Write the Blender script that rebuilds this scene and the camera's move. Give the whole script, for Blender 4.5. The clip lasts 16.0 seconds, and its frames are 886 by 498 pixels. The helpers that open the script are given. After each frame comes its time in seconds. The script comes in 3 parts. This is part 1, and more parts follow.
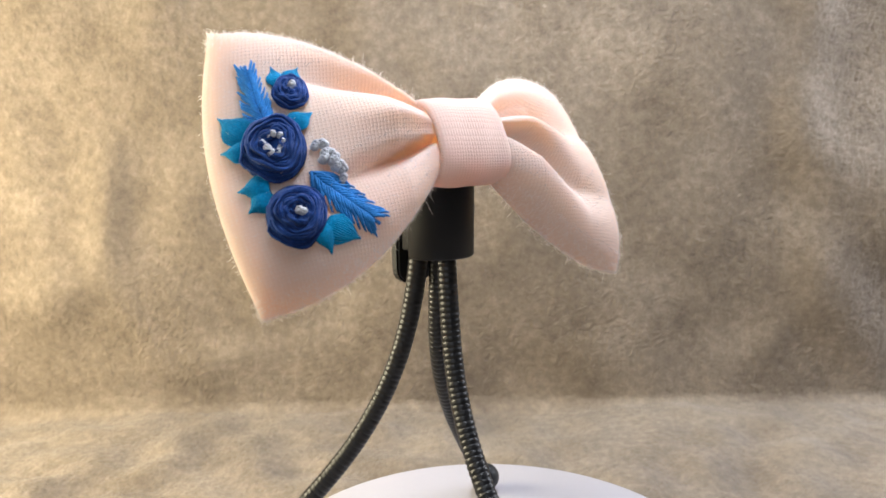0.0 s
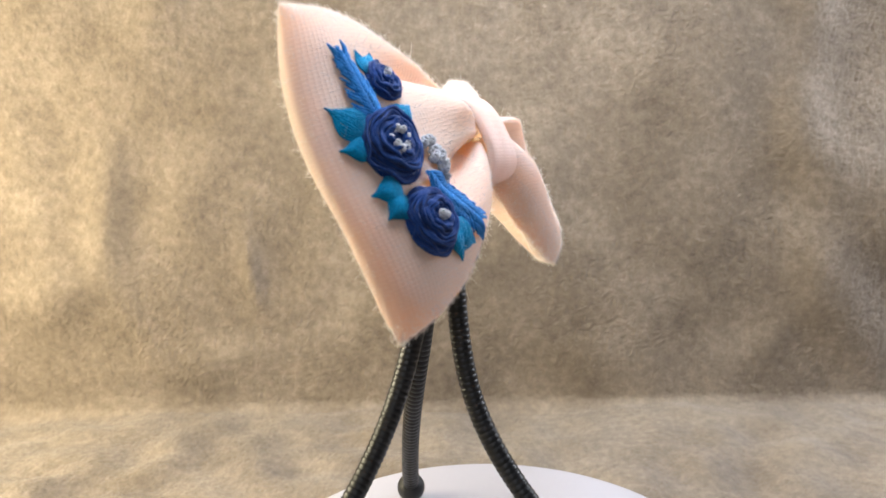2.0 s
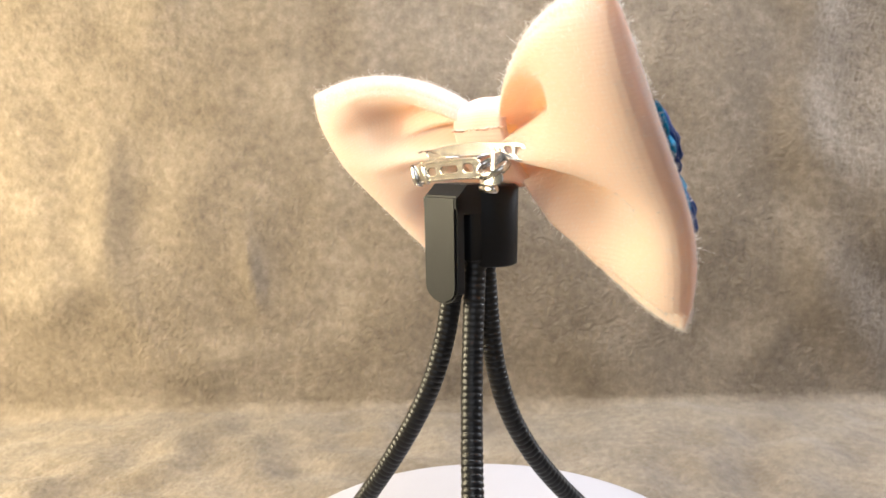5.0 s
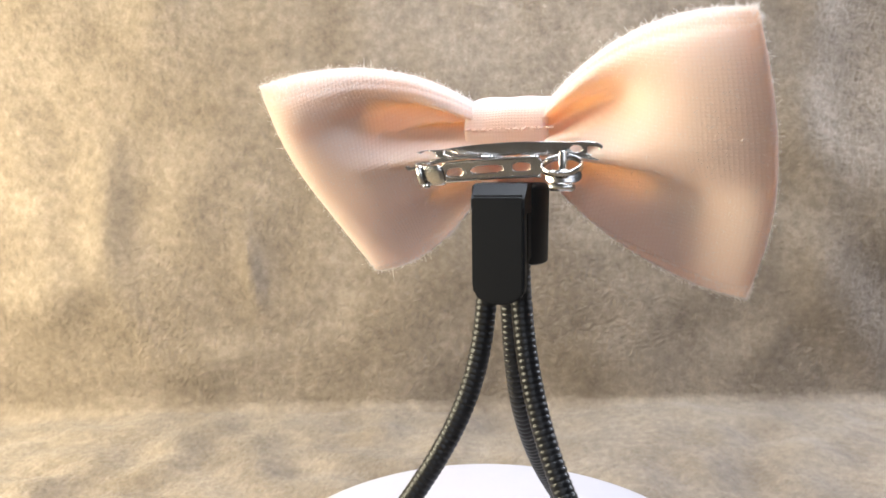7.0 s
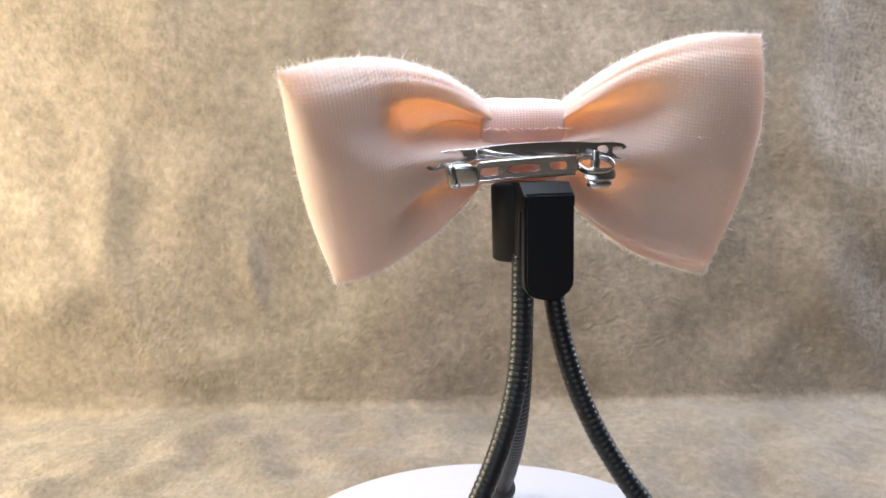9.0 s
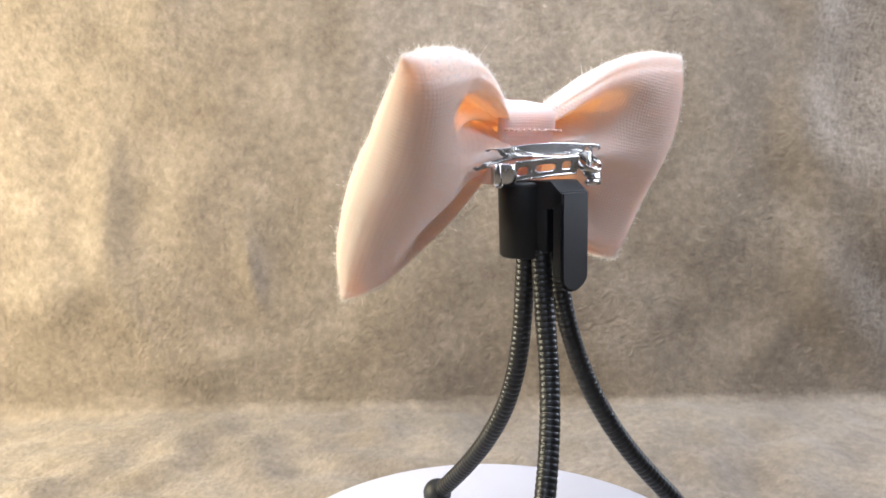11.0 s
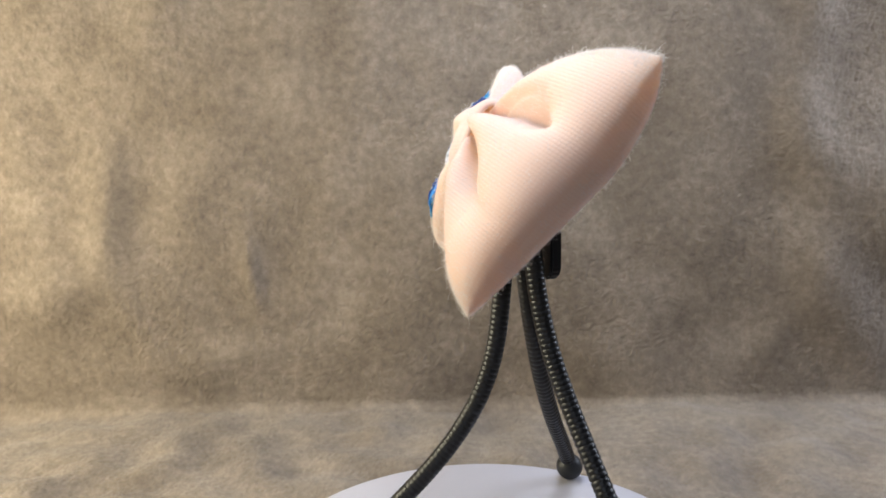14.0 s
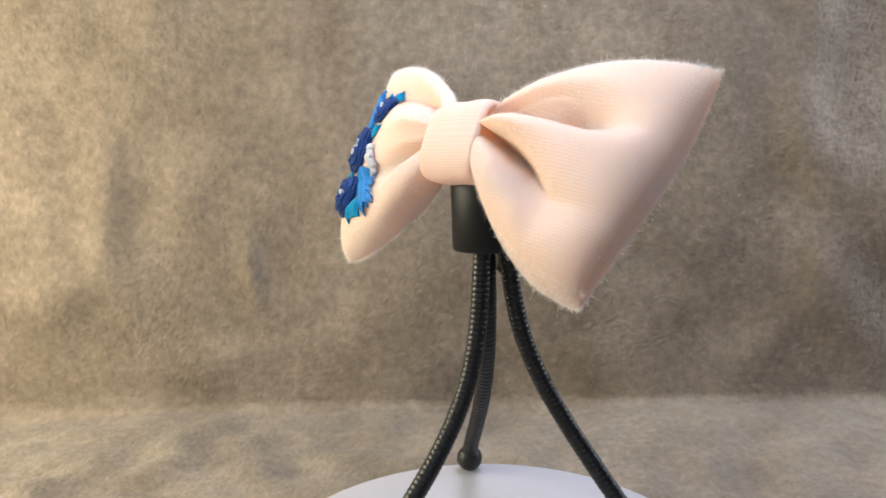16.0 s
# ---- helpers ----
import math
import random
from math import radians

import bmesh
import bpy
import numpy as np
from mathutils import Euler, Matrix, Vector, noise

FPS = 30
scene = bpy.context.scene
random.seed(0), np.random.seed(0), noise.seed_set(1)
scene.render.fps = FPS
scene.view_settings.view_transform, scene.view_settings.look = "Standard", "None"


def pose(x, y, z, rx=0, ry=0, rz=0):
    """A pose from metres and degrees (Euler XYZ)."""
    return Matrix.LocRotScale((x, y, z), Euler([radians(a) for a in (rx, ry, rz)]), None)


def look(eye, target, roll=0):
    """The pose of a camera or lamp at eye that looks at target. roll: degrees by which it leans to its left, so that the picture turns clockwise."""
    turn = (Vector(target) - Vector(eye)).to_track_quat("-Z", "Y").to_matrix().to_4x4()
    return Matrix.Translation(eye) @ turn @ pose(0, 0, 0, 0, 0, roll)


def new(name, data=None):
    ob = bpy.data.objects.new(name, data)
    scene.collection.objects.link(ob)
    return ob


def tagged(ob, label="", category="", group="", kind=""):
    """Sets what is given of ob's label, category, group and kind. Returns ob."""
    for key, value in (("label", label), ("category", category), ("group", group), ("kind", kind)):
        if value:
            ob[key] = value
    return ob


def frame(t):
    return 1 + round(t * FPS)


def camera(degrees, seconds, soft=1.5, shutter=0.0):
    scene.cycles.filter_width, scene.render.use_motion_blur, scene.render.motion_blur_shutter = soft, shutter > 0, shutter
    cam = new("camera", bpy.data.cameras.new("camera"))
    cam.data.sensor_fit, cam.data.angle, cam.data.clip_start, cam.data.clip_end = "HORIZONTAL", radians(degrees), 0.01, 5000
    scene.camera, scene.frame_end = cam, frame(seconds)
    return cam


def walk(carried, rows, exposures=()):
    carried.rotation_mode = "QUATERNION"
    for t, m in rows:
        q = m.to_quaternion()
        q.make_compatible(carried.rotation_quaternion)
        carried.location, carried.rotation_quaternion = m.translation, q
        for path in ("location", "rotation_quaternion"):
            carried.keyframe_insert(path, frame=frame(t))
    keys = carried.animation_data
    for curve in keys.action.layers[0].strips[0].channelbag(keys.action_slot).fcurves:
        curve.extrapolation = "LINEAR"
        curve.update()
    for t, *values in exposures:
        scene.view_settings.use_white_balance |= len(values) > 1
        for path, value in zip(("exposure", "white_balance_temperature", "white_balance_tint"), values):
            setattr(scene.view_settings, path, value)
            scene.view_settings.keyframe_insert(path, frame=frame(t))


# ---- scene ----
# camera: stands still, a little above the bow's middle, tilted down
CAM_H = 0.154
EYE = (-0.0157, -0.26, CAM_H)
TILT = radians(7.25)
cam = camera(62.8, 16.0, soft=1.6)
STILL = look(EYE, (EYE[0], EYE[1] + math.cos(TILT), EYE[2] - math.sin(TILT)), -0.98)
walk(cam, [(0.0, STILL), (16.0, STILL)],
     exposures=[(0.0, 0.0, 6150, 10), (3.0, 0.02, 6200, 10), (3.5, 0.24, 6400, 10), (4.0, 0.12, 6400, 10), (6.5, 0.18, 6050, 10), (7.0, 0.22, 5950, 10), (9.0, 0.20, 5800, 10),
                (12.0, 0.13, 5750, 10), (13.0, -0.06, 5750, 10), (14.2, -0.54, 5800, 10), (16.0, -0.44, 5850, 10)])
cam.data.dof.use_dof = True
cam.data.dof.focus_distance = 0.27
cam.data.dof.aperture_fstop = 20.0


# the turntable's turn in degrees at t seconds
def turned(t):
    return 17.11 * t + float(np.interp(t, [0, 2, 4, 6, 8, 10, 12, 14, 16],
                                       [0.3, 0.0, -0.4, 0.1, 0.0, -0.4, -0.3, 0.2, 0.3]))


# ---- world and light ----
world = bpy.data.worlds.new("world")
scene.world = world
world.use_nodes = True
wn = world.node_tree
sky = wn.nodes.new("ShaderNodeTexSky")
sky.sky_type, sky.sun_disc = "NISHITA", False
sky.sun_elevation, sky.sun_rotation = radians(40), radians(200)
wn.links.new(sky.outputs[0], wn.nodes["Background"].inputs[0])
wn.nodes["Background"].inputs[1].default_value = 0.1


def area_lamp(name, eye, target, sx, sy, watts, colour):
    d = bpy.data.lights.new(name, "AREA")
    d.shape, d.size, d.size_y, d.energy, d.color = "RECTANGLE", sx, sy, watts, colour
    ob = new(name, d)
    ob.matrix_world = look(eye, target)
    return ob


# unseen overhead and side lamps, assumed from the lit rims and blanket tints
area_lamp("overhead_lamp", (0.06, 0.185, 0.385), (0.04, 0.19, 0.1), 0.70, 0.10, 3.4, (0.94, 0.96, 1.0))
area_lamp("warm_side_lamp", (-0.50, 0.02, 0.21), (-0.18, 0.11, 0.07), 0.28, 0.30, 6.2, (1.0, 0.855, 0.56))
area_lamp("cool_side_lamp", (0.52, 0.18, 0.29), (0.25, 0.21, 0.08), 0.22, 0.30, 2.8, (0.94, 0.95, 1.0))
# added fill light from behind the camera, set in a made-up wall opening
area_lamp("front_fill", (-0.45, -2.42, 0.85), (-0.45, 0.0, 0.55), 1.3, 1.0, 9.0, (1.0, 0.985, 0.98))


# ---- materials ----
def material(name, base, rough=0.6, metal=0.0):
    m = bpy.data.materials.new(name)
    m.use_nodes = True
    b = m.node_tree.nodes["Principled BSDF"]
    b.inputs["Base Color"].default_value = (*base, 1)
    b.inputs["Roughness"].default_value = rough
    b.inputs["Metallic"].default_value = metal
    b.inputs["Specular IOR Level"].default_value = 0.4
    return m, m.node_tree, b


def node(nt, kind, **values):
    n = nt.nodes.new(kind)
    for key, value in values.items():
        n.inputs[key.replace("_", " ")].default_value = value
    return n


def math_node(nt, op, a, b=None):
    n = nt.nodes.new("ShaderNodeMath")
    n.operation = op
    for i, v in enumerate((a, b)):
        if v is None:
            continue
        if isinstance(v, (int, float)):
            n.inputs[i].default_value = v
        else:
            nt.links.new(v, n.inputs[i])
    return n.outputs[0]


def ramp(nt, source, stops):
    r = nt.nodes.new("ShaderNodeValToRGB")
    el = r.color_ramp.elements
    while len(el) < len(stops):
        el.new(0.5)
    for e, (at, c) in zip(el, stops):
        e.position, e.color = at, (*c, 1)
    nt.links.new(source, r.inputs[0])
    return r.outputs[0]


def bump(nt, b, height, strength, distance):
    n = node(nt, "ShaderNodeBump", Strength=strength, Distance=distance)
    nt.links.new(height, n.inputs["Height"])
    nt.links.new(n.outputs[0], b.inputs["Normal"])
    return n


def coords(nt, kind="Object"):
    return nt.nodes.new("ShaderNodeTexCoord").outputs[kind]


def noise_of(nt, vec, scale, detail=3.0, rough=0.5):
    n = node(nt, "ShaderNodeTexNoise", Scale=scale, Detail=detail, Roughness=rough)
    nt.links.new(vec, n.inputs["Vector"])
    return n.outputs["Fac"]


# woven cotton: warp and weft from the cloth's own coordinates
def cloth_material(name, base, pitch):
    m, nt, b = material(name, base, 0.85)
    b.inputs["Sheen Weight"].default_value = 0.3
    b.inputs["Specular IOR Level"].default_value = 0.15
    b.inputs["Sheen Roughness"].default_value = 0.4
    uv = nt.nodes.new("ShaderNodeUVMap")
    sep = nt.nodes.new("ShaderNodeSeparateXYZ")
    nt.links.new(uv.outputs[0], sep.inputs[0])
    wob = math_node(nt, "MULTIPLY", noise_of(nt, uv.outputs[0], 420.0, 2.0), 0.9)
    k = math.pi / pitch
    sx = math_node(nt, "ABSOLUTE", math_node(nt, "SINE", math_node(nt, "ADD", math_node(nt, "MULTIPLY", sep.outputs[0], k), wob)))
    sy = math_node(nt, "ABSOLUTE", math_node(nt, "SINE", math_node(nt, "ADD", math_node(nt, "MULTIPLY", sep.outputs[1], k), wob)))
    weave = math_node(nt, "POWER", math_node(nt, "MULTIPLY", sx, sy), 0.6)
    fibre = noise_of(nt, uv.outputs[0], 2600.0, 2.0)
    h = math_node(nt, "ADD", weave, math_node(nt, "MULTIPLY", fibre, 0.6))
    bump(nt, b, h, 0.50, 0.00028)
    # weave also tints the colour: thread gaps get darker, painted-in shade
    fac = math_node(nt, "ADD", math_node(nt, "MULTIPLY", weave, 0.30),
                    math_node(nt, "ADD", math_node(nt, "MULTIPLY", noise_of(nt, uv.outputs[0], 55.0), 0.30), 0.22))
    lo = tuple(c * k2 for c, k2 in zip(base, (0.93, 0.87, 0.84)))
    hi = tuple(min(1, c * 1.05) for c in base)
    col = ramp(nt, fac, [(0.2, lo), (0.85, hi)])
    nt.links.new(col, b.inputs["Base Color"])
    tr = nt.nodes.new("ShaderNodeBsdfTranslucent")
    tr.inputs["Color"].default_value = (1.0, 0.63, 0.31, 1)
    mix = nt.nodes.new("ShaderNodeMixShader")
    mix.inputs[0].default_value = 0.42
    nt.links.new(b.outputs[0], mix.inputs[1])
    nt.links.new(tr.outputs[0], mix.inputs[2])
    nt.links.new(mix.outputs[0], nt.nodes["Material Output"].inputs[0])
    return m


def yarn_material(name, base):
    m, nt, b = material(name, base, 0.9)
    b.inputs["Specular IOR Level"].default_value = 0.12
    b.inputs["Sheen Weight"].default_value = 0.12
    v = coords(nt)
    f = noise_of(nt, v, 1500.0, 3.0)
    g = noise_of(nt, v, 260.0, 2.0)
    fac = math_node(nt, "ADD", math_node(nt, "MULTIPLY", f, 0.5), math_node(nt, "MULTIPLY", g, 0.5))
    col = ramp(nt, fac, [(0.3, tuple(c * 0.6 for c in base)), (0.72, tuple(min(1, c * 1.5) for c in base))])
    nt.links.new(col, b.inputs["Base Color"])
    bump(nt, b, f, 0.5, 0.0004)
    return m


PEACH = cloth_material("peach_cotton", (0.885, 0.825, 0.785), 0.00112)
BAND = cloth_material("peach_band_cotton", (0.885, 0.83, 0.795), 0.00112)
NAVY = yarn_material("navy_yarn", (0.012, 0.040, 0.165))
TEAL = yarn_material("teal_yarn", (0.003, 0.19, 0.38))
SKYBLUE = yarn_material("mid_blue_yarn", (0.028, 0.18, 0.48))
SILVER = yarn_material("silver_grey_yarn", (0.50, 0.51, 0.55))

FILLING, _nt, _b = material("white_fibre_filling", (0.82, 0.80, 0.78), 0.9)
FUZZ, _nt, _b = material("cotton_fibre", (0.93, 0.86, 0.80), 0.8)


def fleece_material():
    m, nt, b = material("beige_fleece", (0.5, 0.4, 0.3), 0.92)
    b.inputs["Sheen Weight"].default_value = 0.15
    b.inputs["Sheen Roughness"].default_value = 0.45
    v = coords(nt)
    fine = noise_of(nt, v, 900.0, 3.0, 0.6)
    mid = noise_of(nt, v, 170.0, 3.0, 0.6)
    big = noise_of(nt, v, 9.0, 3.0, 0.6)
    # random patches put the brushed pile's lighter and darker sheen into the colour
    pile_sheen = noise_of(nt, v, 20.0, 2.5, 0.5)
    # mid and fine drive the bump too: pile dips are painted darker, as shaded
    fac = math_node(nt, "ADD", math_node(nt, "MULTIPLY", mid, 0.42),
                    math_node(nt, "ADD", math_node(nt, "MULTIPLY", fine, 0.20),
                              math_node(nt, "ADD", math_node(nt, "MULTIPLY", big, 0.20), math_node(nt, "MULTIPLY", pile_sheen, 0.34))))
    col = ramp(nt, fac, [(0.41, (0.122, 0.095, 0.069)), (0.58, (0.200, 0.160, 0.120)), (0.75, (0.305, 0.251, 0.194))])
    nt.links.new(col, b.inputs["Base Color"])
    bump(nt, b, math_node(nt, "ADD", fine, mid), 0.5, 0.0012)
    return m


FLEECE = fleece_material()


def plastic_material(name, base, rough, scale):
    m, nt, b = material(name, base, rough)
    v = coords(nt)
    f = noise_of(nt, v, scale, 3.0)
    g = noise_of(nt, v, 60.0, 3.0)
    fac = math_node(nt, "ADD", math_node(nt, "MULTIPLY", f, 0.12), math_node(nt, "MULTIPLY", g, 0.2))
    nt.links.new(math_node(nt, "ADD", fac, rough - 0.16), b.inputs["Roughness"])
    bump(nt, b, f, 0.12, 0.0002)
    return m


BLACK = plastic_material("black_plastic", (0.006, 0.0065, 0.008), 0.50, 2500.0)
BLACK.node_tree.nodes["Principled BSDF"].inputs["Specular IOR Level"].default_value = 0.25
COIL = plastic_material("black_coated_coil", (0.006, 0.006, 0.007), 0.40, 1500.0)
RUBBER = plastic_material("black_rubber", (0.008, 0.008, 0.009), 0.5, 2500.0)
WHITE = plastic_material("white_plastic", (0.44, 0.43, 0.475), 0.45, 500.0)
GREYBASE = plastic_material("grey_plastic", (0.55, 0.55, 0.57), 0.5, 500.0)


def metal_material():
    m, nt, b = material("nickel_plated_steel", (0.60, 0.59, 0.575), 0.16, 1.0)
    v = coords(nt)
    f = noise_of(nt, v, 380.0, 3.0)
    nt.links.new(math_node(nt, "ADD", math_node(nt, "MULTIPLY", f, 0.22), 0.12), b.inputs["Roughness"])
    bump(nt, b, f, 0.12, 0.0004)
    return m


NICKEL = metal_material()


def wall_material(name, base):
    m, nt, b = material(name, base, 0.85)
    v = coords(nt)
    col = ramp(nt, noise_of(nt, v, 3.0), [(0.3, tuple(c * 0.93 for c in base)), (0.7, base)])
    nt.links.new(col, b.inputs["Base Color"])
    bump(nt, b, noise_of(nt, v, 120.0), 0.2, 0.001)
    return m


PLASTER = wall_material("painted_plaster", (0.30, 0.29, 0.28))
WOOD = wall_material("wooden_table", (0.30, 0.20, 0.12))


# ---- mesh helpers ----
def mesh_object(name, bm, mat, parent=None, smooth=True):
    bmesh.ops.recalc_face_normals(bm, faces=bm.faces)
    me = bpy.data.meshes.new(name)
    bm.to_mesh(me)
    bm.free()
    me.materials.append(mat)
    if smooth:
        for f in me.polygons:
            f.use_smooth = True
    ob = new(name, me)
    if parent is not None:
        ob.parent = parent
    return ob


def part(name, bm, mat, parent, label="", smooth=True):
    return tagged(mesh_object(name, bm, mat, parent, smooth), label)


def box(x0, x1, y0, y1, z0, z1, bev=0.0, seg=2):
    bm = bmesh.new()
    bmesh.ops.create_cube(bm, size=1.0)
    for v in bm.verts:
        v.co = Vector(((x0 + x1) / 2 + v.co.x * (x1 - x0), (y0 + y1) / 2 + v.co.y * (y1 - y0), (z0 + z1) / 2 + v.co.z * (z1 - z0)))
    if bev:
        bmesh.ops.bevel(bm, geom=list(bm.edges), offset=bev, segments=seg, profile=0.5, affect="EDGES")
    return bm


def lathe(rows, n=48, cx=0.0, cy=0.0):
    """A turned body: rows of (radius, height), from the axis to the axis."""
    bm = bmesh.new()
    rings = []
    for r, z in rows:
        if r < 1e-7:
            rings.append([bm.verts.new((cx, cy, z))])
        else:
            rings.append([bm.verts.new((cx + r * math.cos(2 * math.pi * i / n), cy + r * math.sin(2 * math.pi * i / n), z)) for i in range(n)])
    for a, b in zip(rings, rings[1:]):
        for i in range(n):
            j = (i + 1) % n
            f = [a[i % len(a)], a[j % len(a)], b[j % len(b)], b[i % len(b)]]
            f = list(dict.fromkeys(f))
            if len(f) > 2:
                bm.faces.new(f)
    return bm


def tube(bm, pts, radius, n=8, cap=True):
    """A swept tube along points; radius is a number or one for each point."""
    pts = [Vector(p) for p in pts]
    rad = [radius] * len(pts) if isinstance(radius, (int, float)) else radius
    side = None
    rings = []
    for i, p in enumerate(pts):
        d = (pts[min(i + 1, len(pts) - 1)] - pts[max(i - 1, 0)]).normalized()
        if side is None:
            side = d.cross(Vector((0.31, 0.52, 0.79)))
            if side.length < 1e-3:
                side = d.cross(Vector((1, 0, 0)))
        side = (side - d * side.dot(d)).normalized()
        up = d.cross(side)
        rings.append([bm.verts.new(p + (side * math.cos(2 * math.pi * k / n) + up * math.sin(2 * math.pi * k / n)) * rad[i]) for k in range(n)])
    for a, b in zip(rings, rings[1:]):
        for k in range(n):
            bm.faces.new((a[k], a[(k + 1) % n], b[(k + 1) % n], b[k]))
    if cap:
        bm.faces.new(rings[0][::-1])
        bm.faces.new(rings[-1])
    return bm


# ---- unseen room, added round the table for reflections ----
def slab(name, x0, x1, y0, y1, z0, z1, mat):
    return tagged(mesh_object(name, box(x0, x1, y0, y1, z0, z1), mat, smooth=False), kind="structure")


FLOOR_Z = -0.032
slab("floor", -2.2, 2.2, -2.4, 2.0, -0.84, -0.78, WOOD)
slab("wall_back", -2.2, 2.2, 2.0, 2.1, -0.84, 1.7, PLASTER)


def gapped_wall():
    """The unseen wall behind the camera, with an opening made up for the fill light."""
    bm = bmesh.new()
    for x0, x1, z0, z1 in ((-2.2, -1.15, -0.84, 1.7), (0.25, 2.2, -0.84, 1.7), (-1.15, 0.25, -0.84, 0.3), (-1.15, 0.25, 1.4, 1.7)):
        b = box(x0, x1, -2.5, -2.4, z0, z1)
        me = bpy.data.meshes.new("piece")
        b.to_mesh(me)
        b.free()
        bm.from_mesh(me)
        bpy.data.meshes.remove(me)
    tagged(mesh_object("wall_front", bm, PLASTER, smooth=False), kind="structure")


gapped_wall()
slab("wall_left", -2.3, -2.2, -2.5, 2.1, -0.84, 1.7, PLASTER)
slab("wall_right", 2.2, 2.3, -2.5, 2.1, -0.84, 1.7, PLASTER)
slab("ceiling", -2.3, 2.3, -2.5, 2.1, 1.7, 1.76, PLASTER)


def table():
    t = new("table")
    part("tabletop", box(-1.0, 1.0, -1.0, 0.42, FLOOR_Z - 0.045, FLOOR_Z - 0.012, 0.003), WOOD, t)
    for x in (-0.95, 0.95):
        for y in (-0.95, 0.37):
            part("leg", box(x - 0.025, x + 0.025, y - 0.025, y + 0.025, -0.78, FLOOR_Z - 0.045, 0.003), WOOD, t)
    return tagged(t, "wooden table hidden under a beige fleece blanket", "table")


table()


# ---- the fleece blanket: one sheet over the table and up behind ----
WALL_Y = 0.262
# radius of the blanket's bend from the table to the wall
BEND = 0.009


def field(shape, step, wave, seed, spread=0.35):
    """A smooth random field whose waves are about so many metres long."""
    rng = np.random.default_rng(seed)
    f = np.fft.rfft2(rng.standard_normal(shape))
    ky = np.fft.fftfreq(shape[0], step)[:, None]
    kx = np.fft.rfftfreq(shape[1], step)[None, :]
    k = np.sqrt(kx * kx + ky * ky) * wave
    f *= np.exp(-((k - 1) / spread) ** 2)
    g = np.fft.irfft2(f, s=shape)
    return g / g.std()


def blanket_height(X, S, step):
    """How far the cloth stands off its support, at x and at the length s along it (0 where the wall begins)."""
    up = np.clip(S / 0.10, 0, 1)
    h = 0.0026 * field(X.shape, step, 0.20, 3, 0.4) + 0.0003 * field(X.shape, step, 0.06, 4, 0.5)
    # soft upright folds, broken along their length
    brk = 0.8 + 0.22 * np.clip(field(X.shape, step, 0.14, 8, 0.4), -2, 2)
    sway = 0.012 * field(X.shape, step, 0.20, 9, 0.5)
    for x0, w, a, lean in ((-0.245, 0.022, 0.0035, 0.10), (-0.165, 0.030, 0.0025, -0.25), (-0.105, 0.022, 0.0012, 0.15),
                           (-0.31, 0.03, 0.004, 0.0), (0.285, 0.024, 0.014, -0.18), (0.06, 0.04, 0.003, 0.1)):
        h += up * brk * a * np.exp(-((X + sway - x0 - lean * (S - 0.1)) / w) ** 2)
    h += 0.003 * brk * np.exp(-((S - 0.035 - 0.12 * (X + 0.2)) / 0.014) ** 2) * np.exp(-((X + 0.22) / 0.09) ** 2)
    h += 0.0016 * field(X.shape, step, 0.05, 11, 0.4) * np.clip(-S / 0.03, 0, 1)
    # bulges and hollows of the loosely hung cloth: x, s, half widths, height, lean
    for x0, s0, wx, ws, a, lean in ((-0.256, 0.150, 0.015, 0.042, 0.0105, 0.15), (-0.155, 0.105, 0.007, 0.026, 0.0045, -0.1), (-0.302, 0.085, 0.030, 0.026, 0.0060, 0.3),
                                    (-0.235, 0.060, 0.012, 0.030, 0.0050, -0.4), (-0.190, 0.165, 0.016, 0.030, 0.0022, 0.35), (-0.262, 0.005, 0.050, 0.006, 0.0030, 0.0),
                                    (0.276, 0.075, 0.028, 0.045, 0.0150, -0.35), (0.225, 0.045, 0.016, 0.020, 0.0030, 0.5), (0.090, 0.036, 0.018, 0.016, 0.0030, 0.4),
                                    (-0.120, 0.080, 0.018, 0.020, 0.0014, 0.6), (-0.250, 0.215, 0.022, 0.020, -0.0025, 0.2), (0.180, 0.055, 0.035, 0.025, -0.0040, 0.0)):
        h += a * np.exp(-((X - x0 - lean * (S - s0)) / wx) ** 2 - ((S - s0) / ws) ** 2) * np.clip(brk, 0.5, 1.4)
    curl = field(X.shape, step, 0.0044, 5, 0.45)
    h += 0.0008 * (1 - np.exp(-(curl / 0.30) ** 2)) + 0.0003 * field(X.shape, step, 0.003, 6, 0.5)
    return h


def blanket_sheet(x0, x1, s0, s1, step):
    nx, ns = int((x1 - x0) / step) + 1, int((s1 - s0) / step) + 1
    X, S = np.meshgrid(np.linspace(x0, x1, nx), np.linspace(s0, s1, ns))
    h = blanket_height(X, S, step)
    r = BEND
    a = np.clip(S / r + math.pi / 4, 0, math.pi / 2)
    lo, hi = -r * math.pi / 4, r * math.pi / 4
    Y = np.where(S < lo, WALL_Y - r + (S - lo), WALL_Y - r + r * np.sin(a))
    Z = np.where(S > hi, FLOOR_Z + r + (S - hi), FLOOR_Z + r - r * np.cos(a))
    Y = Y - h * np.sin(a)
    Z = Z + h * np.cos(a)
    co = np.stack([X, Y, Z], -1).reshape(-1, 3)
    return co, nx, ns


def grid_faces(nx, ns):
    i = np.arange(nx * ns).reshape(ns, nx)
    f = np.stack([i[:-1, :-1], i[:-1, 1:], i[1:, 1:], i[1:, :-1]], -1).reshape(-1, 4)
    return f


